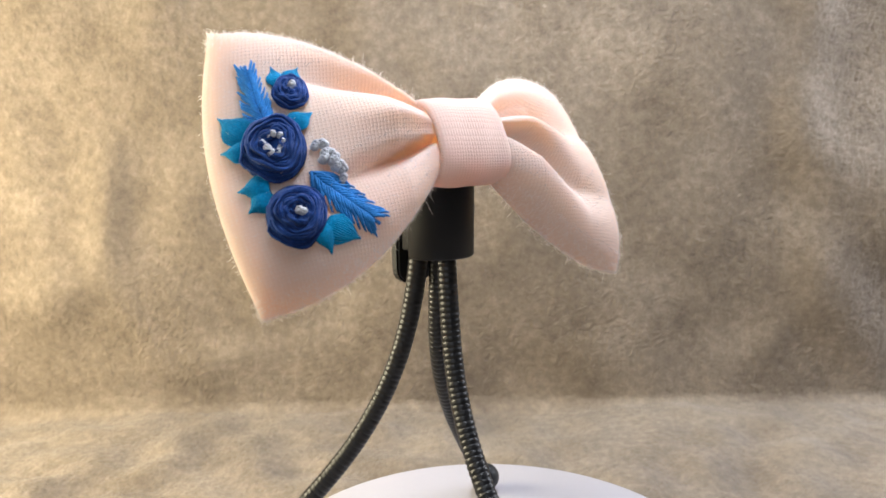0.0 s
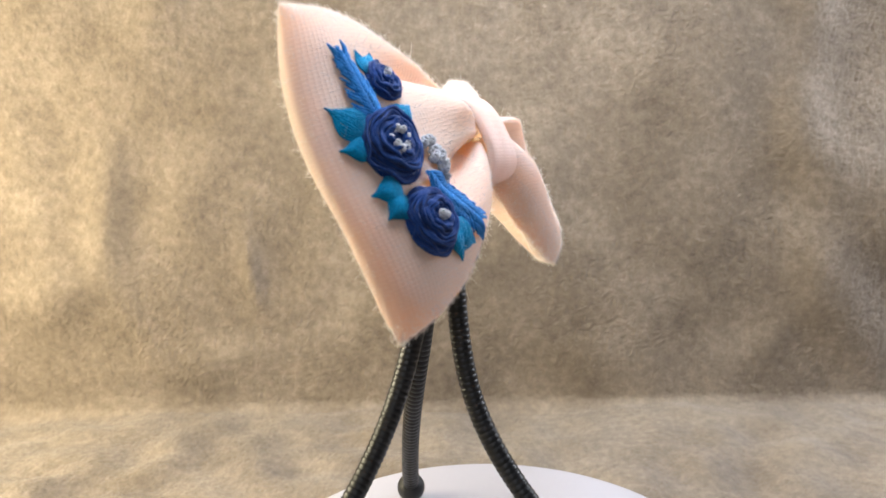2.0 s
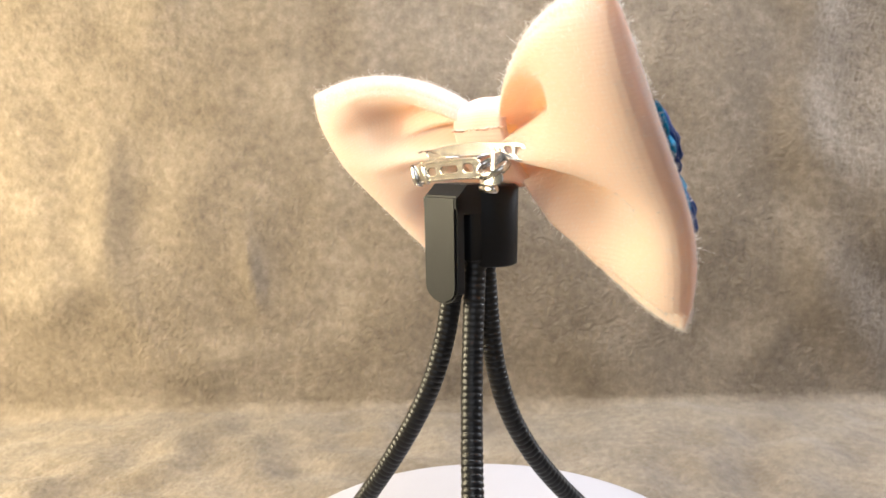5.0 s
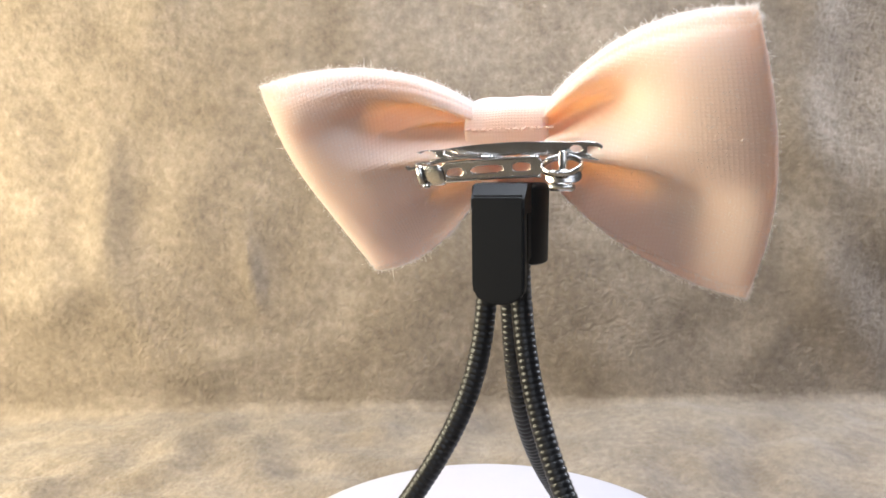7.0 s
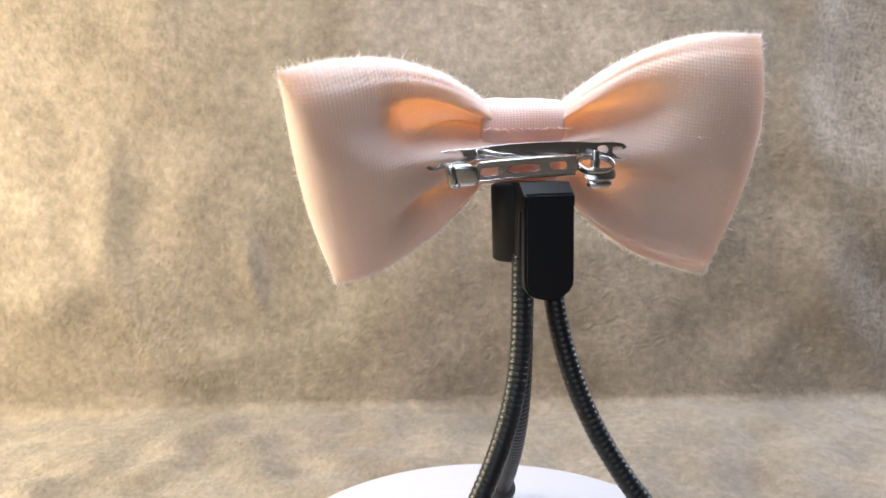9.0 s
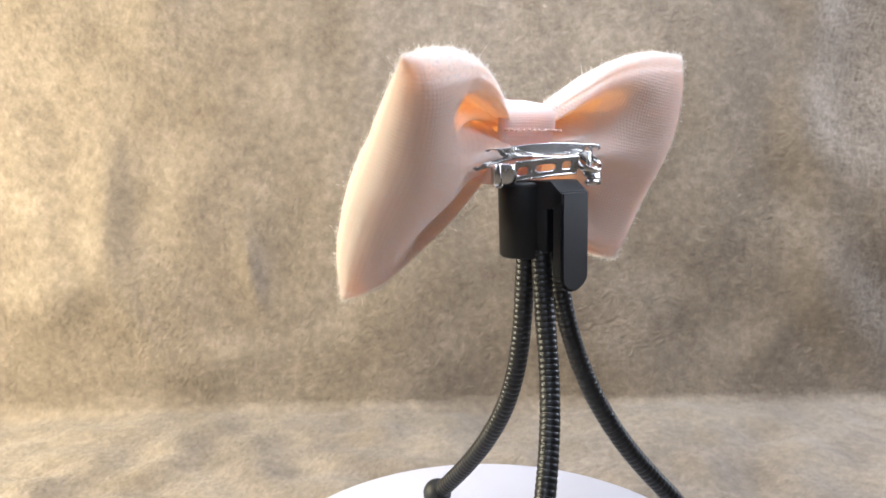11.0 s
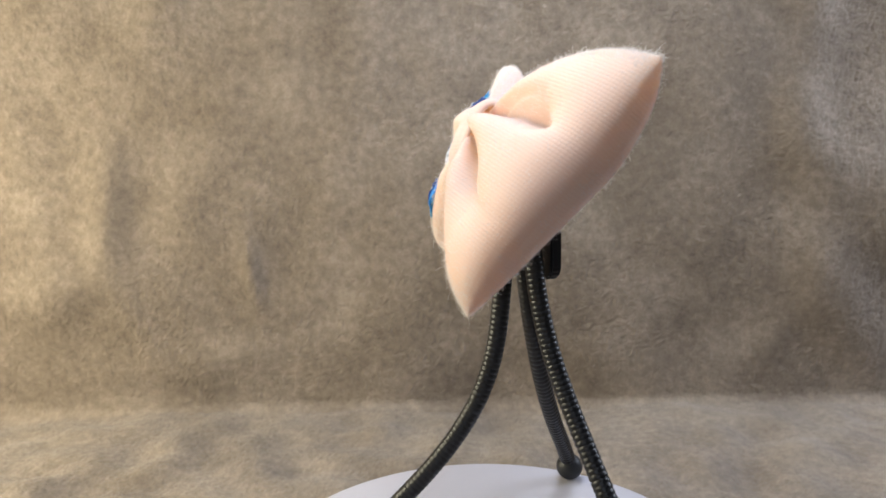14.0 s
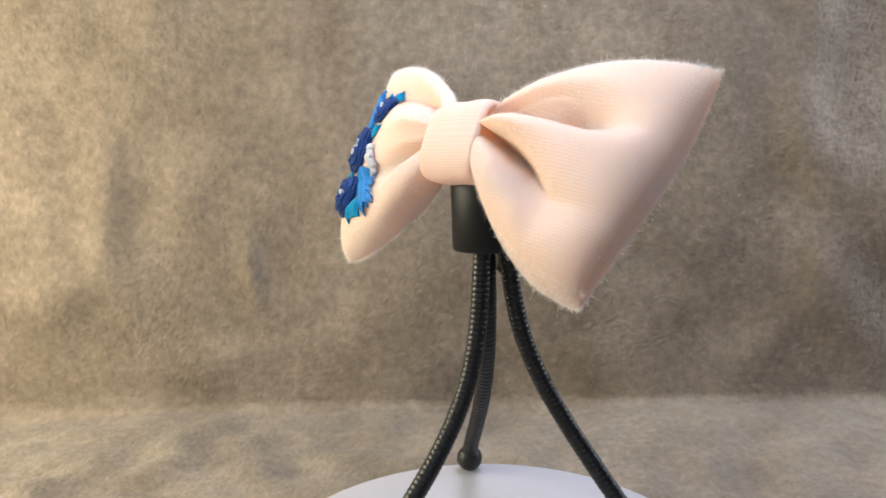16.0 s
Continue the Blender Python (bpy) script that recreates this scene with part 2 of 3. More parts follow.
def fleece_blanket():
    top = new("fleece_blanket")
    co, nx, ns = blanket_sheet(-0.42, 0.42, -0.30, 0.34, 0.0012)
    faces = grid_faces(nx, ns)
    me = bpy.data.meshes.new("fleece_sheet")
    me.from_pydata(co.tolist(), [], faces.tolist())
    me.polygons.foreach_set("use_smooth", [True] * len(me.polygons))
    me.materials.append(FLEECE)
    ob = new("fleece_sheet", me)
    ob.parent = top
    # the wide margins of the same sheet, beyond the close pile
    verts, quads = [], []

    def sheet(x0, x1, s0, s1, n, m):
        base = len(verts)
        for j in range(m + 1):
            for i in range(n + 1):
                x, s = x0 + (x1 - x0) * i / n, s0 + (s1 - s0) * j / m
                h = 0.003 * noise.noise((x * 9, s * 9, 0)) + 0.0015
                if s < 0:
                    verts.append((x, WALL_Y - BEND + s + BEND * math.pi / 4, FLOOR_Z + h))
                else:
                    verts.append((x, WALL_Y - h, FLOOR_Z + BEND + s - BEND * math.pi / 4))
        for j in range(m):
            for i in range(n):
                q = base + j * (n + 1) + i
                quads.append((q, q + 1, q + n + 2, q + n + 1))

    for args in ((-0.95, -0.415, -0.95, 0.0, 30, 40), (0.415, 0.95, -0.95, 0.0, 30, 40), (-0.415, 0.415, -0.95, -0.295, 40, 30),
                 (-0.95, -0.415, 0.0, 0.8, 30, 40), (0.415, 0.95, 0.0, 0.8, 30, 40), (-0.415, 0.415, 0.335, 0.8, 40, 20)):
        sheet(*args)
    me = bpy.data.meshes.new("margin")
    me.from_pydata(verts, [], quads)
    me.polygons.foreach_set("use_smooth", [True] * len(me.polygons))
    me.materials.append(FLEECE)
    ob = new("margin", me)
    ob.parent = top
    return tagged(top, "beige fleece blanket draped over the table and up behind", "blanket")


fleece_blanket()
tagged(mesh_object("backing_board", box(-0.96, 0.96, WALL_Y + 0.012, WALL_Y + 0.03, FLOOR_Z - 0.012, 0.82, 0.002), WOOD, smooth=False),
       "wooden board that holds the blanket upright", "board")


# ---- turntable ----
def turntable():
    t = new("turntable")
    t.location = (0, 0, 0)
    R = 0.0915
    disc = part("disc", lathe([(0, -0.007), (R - 0.004, -0.007), (R - 0.0012, -0.0062), (R, -0.0045), (R, -0.0022), (R - 0.0008, -0.0006),
                               (R - 0.0026, 0), (R * 0.6, 0), (0, 0)], 128), WHITE, t, "smooth white plastic disc")
    part("base", lathe([(0, FLOOR_Z), (0.070, FLOOR_Z), (0.074, FLOOR_Z + 0.003), (0.072, -0.011), (0.069, -0.009), (0, -0.009)], 96), GREYBASE, t)
    return tagged(t, "round white motorised display turntable", "turntable"), disc


TABLE_TURN, DISC = turntable()

# ---- the small flexible tripod ----
HEAD = Vector((-0.0165, 0.0007))
# each leg's bend: where it leaves the head, two points that pull it, its foot
LEGS = (((-0.0174, 0.0103), (-0.0179, 0.0138, 0.0791), (-0.0236, 0.0199, 0.0663), (0.0026, 0.0606)),
        ((-0.0245, 0.0030), (-0.0307, 0.0071, 0.0470), (-0.0740, 0.0013, 0.0270), (-0.0826, 0.0014)),
        ((-0.0147, 0.0004), (-0.0126, -0.0023, 0.0755), (-0.0149, -0.0010, 0.0562), (0.0137, -0.0476)))
HEAD_TOP, HEAD_LOW = CAM_H - 0.0092, CAM_H - 0.036
FOOT_R = 0.0062


def leg_path(leg, n):
    """Points along a leg, from inside the head to the middle of its foot."""
    (x0, y0), a, b, (x1, y1) = leg
    a, b = Vector(a), Vector(b)
    p, q = Vector((x0, y0, HEAD_LOW + 0.003)), Vector((x1, y1, FOOT_R))
    return [p * (1 - s) ** 3 + a * 3 * s * (1 - s) ** 2 + b * 3 * s * s * (1 - s) + q * s ** 3 for s in (i / n for i in range(n + 1))]


def tripod():
    t = new("mini_tripod")
    rows = [(0, HEAD_LOW), (0.0098, HEAD_LOW), (0.0106, HEAD_LOW + 0.0007), (0.0110, HEAD_TOP - 0.002), (0.0108, HEAD_TOP - 0.0008), (0.0098, HEAD_TOP), (0, HEAD_TOP)]
    head = lathe(rows, 64)
    for v in head.verts:
        v.co.x = v.co.x * 1.20 + 0.0003
    part("head", head, BLACK, t, "black plastic oval cylinder head").matrix_basis = pose(HEAD.x, HEAD.y, 0, 0, 0, 131 - 90)
    # clamp lever, bent over the head's edge and hanging beside it
    bm = bmesh.new()
    w = 0.0087
    prof = []
    for i in range(9):
        a = math.pi * i / 8
        prof.append((w * math.cos(a), -0.0388 + 0.0055 - 0.0055 * math.sin(a)))
    prof = [(w, -0.0035)] + prof + [(-w, -0.0035)]
    front = [bm.verts.new((x, 0.0185, z)) for x, z in prof]
    rear = [bm.verts.new((x, 0.0143, z)) for x, z in prof]
    bm.faces.new(front)
    bm.faces.new(rear[::-1])
    n = len(prof)
    for i in range(n):
        j = (i + 1) % n
        bm.faces.new((front[i], front[j], rear[j], rear[i]))
    bmesh.ops.bevel(bm, geom=list(bm.edges), offset=0.0008, segments=2, affect="EDGES")
    # sloping shoulder that joins it to the head
    sh = [(0.004, 0.0), (0.0135, 0.0), (0.0182, -0.0046), (0.0182, -0.0075), (0.0143, -0.0095), (0.004, -0.0095)]
    a = [bm.verts.new((w, y, z)) for y, z in sh]
    b = [bm.verts.new((-w, y, z)) for y, z in sh]
    bm.faces.new(a)
    bm.faces.new(b[::-1])
    for i in range(6):
        j = (i + 1) % 6
        bm.faces.new((a[i], a[j], b[j], b[i]))
    part("lever_block", box(-0.0085, 0.0085, -0.002, 0.0121, -0.0245, -0.0006, 0.0008), BLACK, t).matrix_basis = pose(HEAD.x, HEAD.y, HEAD_TOP, 0, 0, 131 - 90)
    ob = part("clamp_lever", bm, BLACK, t, "black plastic lever with a rounded end", smooth=False)
    ob.matrix_basis = pose(HEAD.x, HEAD.y, HEAD_TOP + 0.0004, 0, 0, 131 - 90)
    for bend in LEGS:
        foot = bend[3]
        path = leg_path(bend, 420)
        run, rad, prev = 0.0, [], path[0]
        for p in path:
            run += (p - prev).length
            prev = p
            q = (run / 0.0021) % 1.0
            rad.append(0.00322 + 0.00042 * math.sqrt(max(0.0, 1 - (2 * q - 1) ** 2)))
        leg = part("leg", tube(bmesh.new(), path, rad, 20), COIL, t, "black coiled gooseneck leg")
        ball = bmesh.new()
        bmesh.ops.create_uvsphere(ball, u_segments=28, v_segments=18, radius=FOOT_R)
        for v in ball.verts:
            v.co += Vector((foot[0], foot[1], FOOT_R + 0.0002))
        part("rubber_foot", ball, RUBBER, leg, "round black rubber foot")
    return tagged(t, "black flexible mini tripod standing on the white turntable", "tripod")


TRIPOD = tripod()

# ---- the hair bow ----
BOW_AT = pose(-0.0102, -0.00725, CAM_H, 0, 0, 35.4)
# corners of the two wings: the stitched end's top and bottom, in the bow's own axes (front is -y)
# folds: v at the knot and further out, depth, reach along u, width, sharpness, fall-off
WINGS = {
    "e": dict(top=(-0.0755, 0.0262, 0.0381), low=(-0.0742, -0.0035, -0.0462), bulge=0.0075, thick=0.0108, side=-1, skew=(0.0, 0.0), back_fat=1.0,
              boxy=4.4, boxy_low=8.0, blunt=0.48, swing=0.0020, swing_low=0.0022, fat=1.05, roll=3.1,
              front=((0.68, 0.62, 0.0130, 0.62, 0.17, 1.5, 3.0), (-0.12, -0.30, 0.0160, 0.40, 0.12, 1.5, 1.7), (0.32, 0.18, -0.0030, 0.55, 0.17, 2.0, 3.0)),
              back=((0.40, 0.50, 0.0190, 0.50, 0.27, 2.0, 3.5), (0.22, 0.42, -0.0065, 0.36, 0.08, 2.0, 4.0), (-0.34, -0.38, 0.0190, 0.86, 0.33, 2.2, 4.5), (0.06, 0.04, -0.0030, 0.75, 0.12, 2.0, 3.0),
                    (0.72, 0.80, -0.0025, 0.6, 0.12, 2.0, 3.0), (0.92, 0.92, 0.0008, 9.0, 0.03, 2.0, 3.0), (-0.92, -0.92, 0.0020, 9.0, 0.03, 2.0, 3.0))),
    "p": dict(top=(0.0812, 0.0366, 0.0247), low=(0.0664, -0.0136, -0.0456), bulge=0.0030, thick=0.0126, side=1, skew=(-0.22, 0.45), back_fat=1.18,
              boxy=2.7, boxy_low=3.0, blunt=0.52, swing=0.0015, swing_low=0.0015, fat=1.08, roll=4.2,
              front=((0.54, 0.34, 0.0225, 0.66, 0.15, 1.5, 3.2), (0.16, -0.40, 0.0210, 0.50, 0.12, 1.5, 1.6), (0.28, 0.02, -0.0035, 0.6, 0.14, 2.0, 3.0)),
              back=((0.42, 0.46, 0.0205, 0.60, 0.26, 2.0, 3.5), (0.36, 0.62, 0.0060, 0.86, 0.16, 2.0, 5.0), (0.14, 0.26, -0.0025, 0.72, 0.10, 2.0, 4.0), (-0.02, 0.12, 0.0050, 0.50, 0.09, 2.0, 4.0), (-0.52, -0.50, 0.0200, 0.58, 0.30, 2.0, 3.5), (-0.12, -0.08, 0.0050, 0.48, 0.22, 2.0, 4.0),
                    (0.72, 0.72, -0.0025, 0.7, 0.12, 2.0, 3.0), (0.92, 0.92, 0.0008, 9.0, 0.03, 2.0, 3.0))),
}


def wing_points(w, U, V, face):
    """Points of a wing's front (face 1) or back (face -1) sheet, for arrays of u (knot to end) and v (bottom to top)."""
    top, low = np.array(w["top"]), np.array(w["low"])
    sgn = w["side"]
    kc = np.array((sgn * 0.0115, 0.0012, 0.0050))
    kd = np.array((0.0, 0.0050, 0.0112))
    c1, d1 = (top + low) / 2, (top - low) / 2
    U, V = np.asarray(U, float)[..., None], np.asarray(V, float)[..., None]
    l0, l1 = np.linalg.norm(kd), np.linalg.norm(d1)
    e0, e1 = kd / l0, d1 / l1
    dirs = e0 * (1 - U) + e1 * U
    dirs = dirs / np.linalg.norm(dirs, axis=-1, keepdims=True)
    length = l0 + (l1 - l0) * (1 - (1 - U) ** 2.3)
    ctr = kc * (1 - U) + c1 * U
    out = (c1 - kc) / np.linalg.norm(c1 - kc)
    P = ctr + dirs * length * V + out * w["bulge"] * (1 - V ** 2) * U ** 2
    n = np.cross(np.broadcast_to(out, dirs.shape), dirs)
    n = n / np.linalg.norm(n, axis=-1, keepdims=True)
    n = np.where(n[..., 1:2] > 0, -n, n)
    P = P + n * (-np.where(V > 0, w["swing"], w["swing_low"]) * np.sin(math.pi * V) * U ** 1.5)
    u, v = U[..., 0], V[..., 0]
    grow = 0.60 + 0.40 * np.clip(u / 0.22, 0, 1) ** 0.9
    end = np.sqrt(np.clip(1 - np.clip((u - 0.45) / 0.55, 0, 1) ** w["roll"], 0, 1))
    lens = np.clip(1 - np.abs(v) ** np.where(v > 0, w["boxy"], w["boxy_low"]), 0, 1) ** w["blunt"]
    t = w["thick"] * grow * end * lens
    base = t

    def sheet(which):
        t = base * (w["fat"] * (1 + w["skew"][0] * v) if which == "front" else 1 + (w["back_fat"] - 1 + w["skew"][1] * v) * np.clip((u - 0.3) / 0.35, 0, 1))
        for v0, v1, deep, far, wide, sharp, fall in w[which]:
            at = v0 + (v1 - v0) * np.clip(u / 0.6, 0, 1)
            s = wide * ((0.75 + 0.9 * u) if fall > 2 else (0.70 + 2.0 * u))
            inner = (v > at) if v0 < 0.29 else (v < at)
            s = np.where(inner, s * (0.50 if which == "front" else 0.68), s * 1.12) if deep > 0 else s
            t = t - deep * (0.30 + 0.70 * np.clip(u / 0.16, 0, 1)) * np.exp(-(u / far) ** fall) * np.exp(-(np.abs(v - at) / s) ** sharp) * np.clip(lens * 1.6, 0, 1) * end
        return np.where(t < 0.0, -0.007 * np.tanh(-t / 0.007), t)

    tf, tb = sheet("front"), sheet("back")
    gap = np.clip(0.0012 * lens * end - tf - tb, 0, None) / 2
    t = (tf if face > 0 else tb) + gap
    # slow unevenness of stuffed cloth
    t = t + 0.0006 * np.sin(5 * u + 3.1 * v + face + sgn) * lens * end * np.clip(u * 2, 0, 1)
    return P + n * (face * t)[..., None], n


def wing_mesh(name, w, parent):
    nu, nv = 120, 110
    u = (1 - np.cos(np.linspace(0, math.pi, nu))) / 2 * 0.6 + np.linspace(0, 1, nu) * 0.4
    v = np.sin(np.linspace(-math.pi / 2, math.pi / 2, nv)) * 0.7 + np.linspace(-1, 1, nv) * 0.3
    U, V = np.meshgrid(u, v)
    F, _ = wing_points(w, U, V, 1)
    B, _ = wing_points(w, U, V, -1)
    co = np.concatenate([F.reshape(-1, 3), B.reshape(-1, 3)])
    q = grid_faces(nu, nv)
    faces = np.concatenate([q, q[:, ::-1] + nu * nv])
    me = bpy.data.meshes.new(name)
    me.from_pydata(co.tolist(), [], faces.tolist())
    uv = me.uv_layers.new(name="UVMap")
    cloth = np.stack([U * 0.066, V * (0.012 + 0.031 * (1 - (1 - U) ** 2.3))], -1).reshape(-1, 2)
    cloth = np.concatenate([cloth, cloth + (0.2, 0.1)])
    idx = np.empty(len(me.loops), int)
    me.loops.foreach_get("vertex_index", idx)
    uv.data.foreach_set("uv", cloth[idx].ravel())
    bm = bmesh.new()
    bm.from_mesh(me)
    bmesh.ops.remove_doubles(bm, verts=bm.verts, dist=2e-5)
    ob = part(name, bm, PEACH, parent)
    bpy.data.meshes.remove(me)
    # unseen white filling, added to block light; it leaves the pinched folds empty
    F, n = wing_points(w, U, V, 1)
    full = np.linalg.norm(F - B, axis=-1).ravel()
    keep = (full[q] > 0.0095).all(axis=1) & (U.ravel()[q] > 0.10).all(axis=1)
    co = np.concatenate([(F - n * 0.0022).reshape(-1, 3), (B + n * 0.0022).reshape(-1, 3)])
    me = bpy.data.meshes.new("light_block_stuffing")
    me.from_pydata(co.tolist(), [], np.concatenate([q[keep], q[keep][:, ::-1] + nu * nv]).tolist())
    bm = bmesh.new()
    bm.from_mesh(me)
    bpy.data.meshes.remove(me)
    bmesh.ops.delete(bm, geom=[x for x in bm.verts if not x.link_faces], context="VERTS")
    part("light_block_stuffing", bm, FILLING, ob, "unseen white fibre filling that blocks light")
    return ob


def knot_band(parent):
    nx, na = 30, 72
    co, uvs = [], []
    tilt = math.atan2(0.0050, 0.0112)
    arc = 0.0
    for j in range(na):
        a = 2 * math.pi * j / na
        ca, sa = math.cos(a), math.sin(a)
        for i in range(nx):
            x = -1 + 2 * i / (nx - 1)
            roll = (1 - abs(x) ** 14) ** 0.5
            hy = 0.0090 * (0.80 + 0.20 * roll) * (1 + 0.05 * (1 - x * x))
            hz = 0.0150 * (0.86 + 0.14 * roll) * (1 + 0.03 * (1 - x * x))
            e = 2 / 2.7
            y = hy * math.copysign(abs(ca) ** e, ca)
            z = hz * math.copysign(abs(sa) ** e, sa)
            wr = 0.0003 * math.sin(3 * a + 2 * x) + 0.00025 * math.sin(7 * x + 2 * a)
            y, z = y * (1 + wr * 60), z * (1 + wr * 40)
            xx = 0.0010 + x * 0.0150 + 0.0006 * math.sin(2 * a + 1)
            co.append((xx, 0.0005 + y * math.cos(tilt) + z * math.sin(tilt), 0.0048 - y * math.sin(tilt) + z * math.cos(tilt)))
            uvs.append((xx, a * 0.0125))
    me = bpy.data.meshes.new("knot_band")
    faces = []
    for j in range(na):
        k = (j + 1) % na
        for i in range(nx - 1):
            faces.append((j * nx + i, j * nx + i + 1, k * nx + i + 1, k * nx + i))
    me.from_pydata(co, [], faces)
    uv = me.uv_layers.new(name="UVMap")
    for lp in me.loops:
        uv.data[lp.index].uv = uvs[lp.vertex_index]
    bm = bmesh.new()
    bm.from_mesh(me)
    bpy.data.meshes.remove(me)
    ob = part("knot_band", bm, BAND, parent, "peach cotton band wrapped round the middle")
    ob.modifiers.new("thickness", "SOLIDIFY").thickness = 0.0008
    return ob


BOW = new("hair_bow")
BOW.matrix_world = BOW_AT
WING_E = wing_mesh("wing", WINGS["e"], BOW)
tagged(WING_E, "puffed peach cotton wing with blue embroidered roses")
WING_P = wing_mesh("wing", WINGS["p"], BOW)
tagged(WING_P, "plain puffed peach cotton wing")
knot_band(BOW)
tagged(BOW, "peach cotton hair bow with blue embroidered roses on a metal barrette", "hair bow")


# ---- embroidery on the front of one wing ----
def on_cloth(u, v, h=0.0):
    """A point h metres proud of the stitched wing's front."""
    w = WINGS["e"]
    p, _ = wing_points(w, np.array([u, u + 0.004, u]), np.array([v, v, v + 0.008]), 1)
    n = np.cross(p[1] - p[0], p[2] - p[0])
    n = n / np.linalg.norm(n)
    if n[1] > 0:
        n = -n
    return Vector(p[0] + n * h)


def rose(u, v, ru, rv, high, turns, yarn, seed):
    """Loops of yarn wound round and round, highest in the middle."""
    rng = random.Random(seed)
    bm = bmesh.new()
    rings, n = [], 40
    for k in range(9):
        q = k / 8 * 0.97
        rings.append([bm.verts.new(on_cloth(u + ru * q * math.cos(a), v + rv * q * math.sin(a), high * 0.75 * math.sqrt(1 - q * q) - 0.0003))
                      for a in (2 * math.pi * i / n for i in range(n))])
    for a, b in zip(rings, rings[1:]):
        for i in range(n):
            bm.faces.new((a[i], a[(i + 1) % n], b[(i + 1) % n], b[i]))
    # one long yarn, wound round and round in two uneven layers
    pts, rad = [], []
    per = 34
    w1, w2, w3 = (rng.uniform(0, 6.28) for _ in range(3))
    off = [(rng.uniform(-0.07, 0.07), rng.uniform(-0.07, 0.07), rng.uniform(-0.16, 0.16)) for _ in range(2 * turns + 2)]
    for layer in (0, 1):
        for i in range(turns * per):
            f = i / (turns * per)
            f = f if layer == 0 else 1 - f
            k = int(i / per) + layer * turns
            g = (i % per) / per
            cu, cv, cl = (x0 + (x1 - x0) * g for x0, x1 in zip(off[k], off[k + 1]))
            a = 2 * math.pi * i / per
            qq = 0.20 + (0.74 if layer == 0 else 0.60) * f + 0.035 * math.sin(3 * a + w1) + 0.03 * math.sin(5 * a + w3 + k) + cu * math.cos(a) + cv * math.sin(a)
            qq = min(0.99, abs(qq))
            lift = high * (0.84 * math.sqrt(max(0.03, 1 - (qq * 0.97) ** 2)) + 0.10 * layer + cl + 0.09 * math.sin(2 * a + w2 + k) + 0.06 * math.sin(7 * a + w1)) + 0.0003
            pts.append(on_cloth(u + ru * qq * math.cos(a), v + rv * qq * math.sin(a), max(0.0002, lift)))
            rad.append(yarn * (1 + 0.22 * math.sin(a * 9 + w1) * math.sin(a * 2.3 + k)))
    tube(bm, pts, rad, 6)
    return bm


def knots(spots, size, seed):
    """French knots: small lumpy coils."""
    rng = random.Random(seed)
    bm = bmesh.new()
    for u, v, h in spots:
        c = on_cloth(u, v, h)
        top = on_cloth(u, v, h + 0.001)
        n = (top - c).normalized()
        t = n.cross(Vector((0.3, 0.2, 0.9))).normalized()
        b = n.cross(t)
        r = size * rng.uniform(0.8, 1.15)
        pts = []
        for i in range(19):
            a = 2 * math.pi * i / 9 + rng.uniform(-0.1, 0.1)
            q = r * (0.62 - 0.022 * i)
            pts.append(c + t * q * math.cos(a) + b * q * math.sin(a) + n * (r * 0.05 * i))
        tube(bm, pts, r * 0.42, 6)
    return bm


def satin_leaf(u0, v0, u1, v1, wide, strands, yarn, high, seed):
    """Long stitches laid side by side from the base to a point."""
    rng = random.Random(seed)
    bm = bmesh.new()
    du, dv = u1 - u0, v1 - v0
    au, av = du * 0.066, dv * 0.042
    ln = math.hypot(au, av)
    pu, pv = -av / ln / 0.066, au / ln / 0.042
    for k in range(strands):
        c = -1 + 2 * k / (strands - 1)
        pts, rad = [], []
        reach = 1 - 0.22 * abs(c) + rng.uniform(-0.05, 0.03)
        for i in range(11):
            f = i / 10
            belly = math.sin(math.pi * min(1.0, 0.16 + 0.80 * f)) * wide * c
            uu, vv = u0 + du * f * reach + pu * belly, v0 + dv * f * reach + pv * belly
            pts.append(on_cloth(uu, vv, high * math.sin(math.pi * (0.15 + 0.8 * f)) * (1 - 0.5 * c * c) + 0.0002))
            rad.append(yarn * (1.05 - 0.5 * f))
        tube(bm, pts, rad, 6)
    return bm


def fern(u0, v0, u1, v1, wide, pairs, yarn, seed):
    """A stem with short stitches on both sides, all slanting to its tip."""
    rng = random.Random(seed)
    bm = bmesh.new()
    du, dv = u1 - u0, v1 - v0
    au, av = du * 0.066, dv * 0.042
    ln = math.hypot(au, av)
    pu, pv = -av / ln / 0.066, au / ln / 0.042
    tube(bm, [on_cloth(u0 + du * i / 14, v0 + dv * i / 14, 0.0009) for i in range(15)], yarn * 1.1, 6)
    for k in range(pairs):
        f0 = 0.02 + 0.82 * k / (pairs - 1)
        for sgn in (-1, 1):
            for layer in (0, 1):
                l = wide * (1 - 0.45 * f0) * rng.uniform(0.8, 1.1) * (1 if layer == 0 else 0.55)
                pts = []
                for i in range(7):
                    q = i / 6
                    f = f0 + 0.20 * q * (1.1 - layer * 0.3)
                    off = sgn * l * math.sin(q * 1.35)
                    pts.append(on_cloth(u0 + du * f + pu * off, v0 + dv * f + pv * off, 0.0007 + 0.0008 * math.sin(math.pi * (0.2 + 0.75 * q)) + layer * 0.0006))
                tube(bm, pts, [yarn * (1.0 - 0.45 * (i / 6) ** 2) for i in range(7)], 6)
    return bm


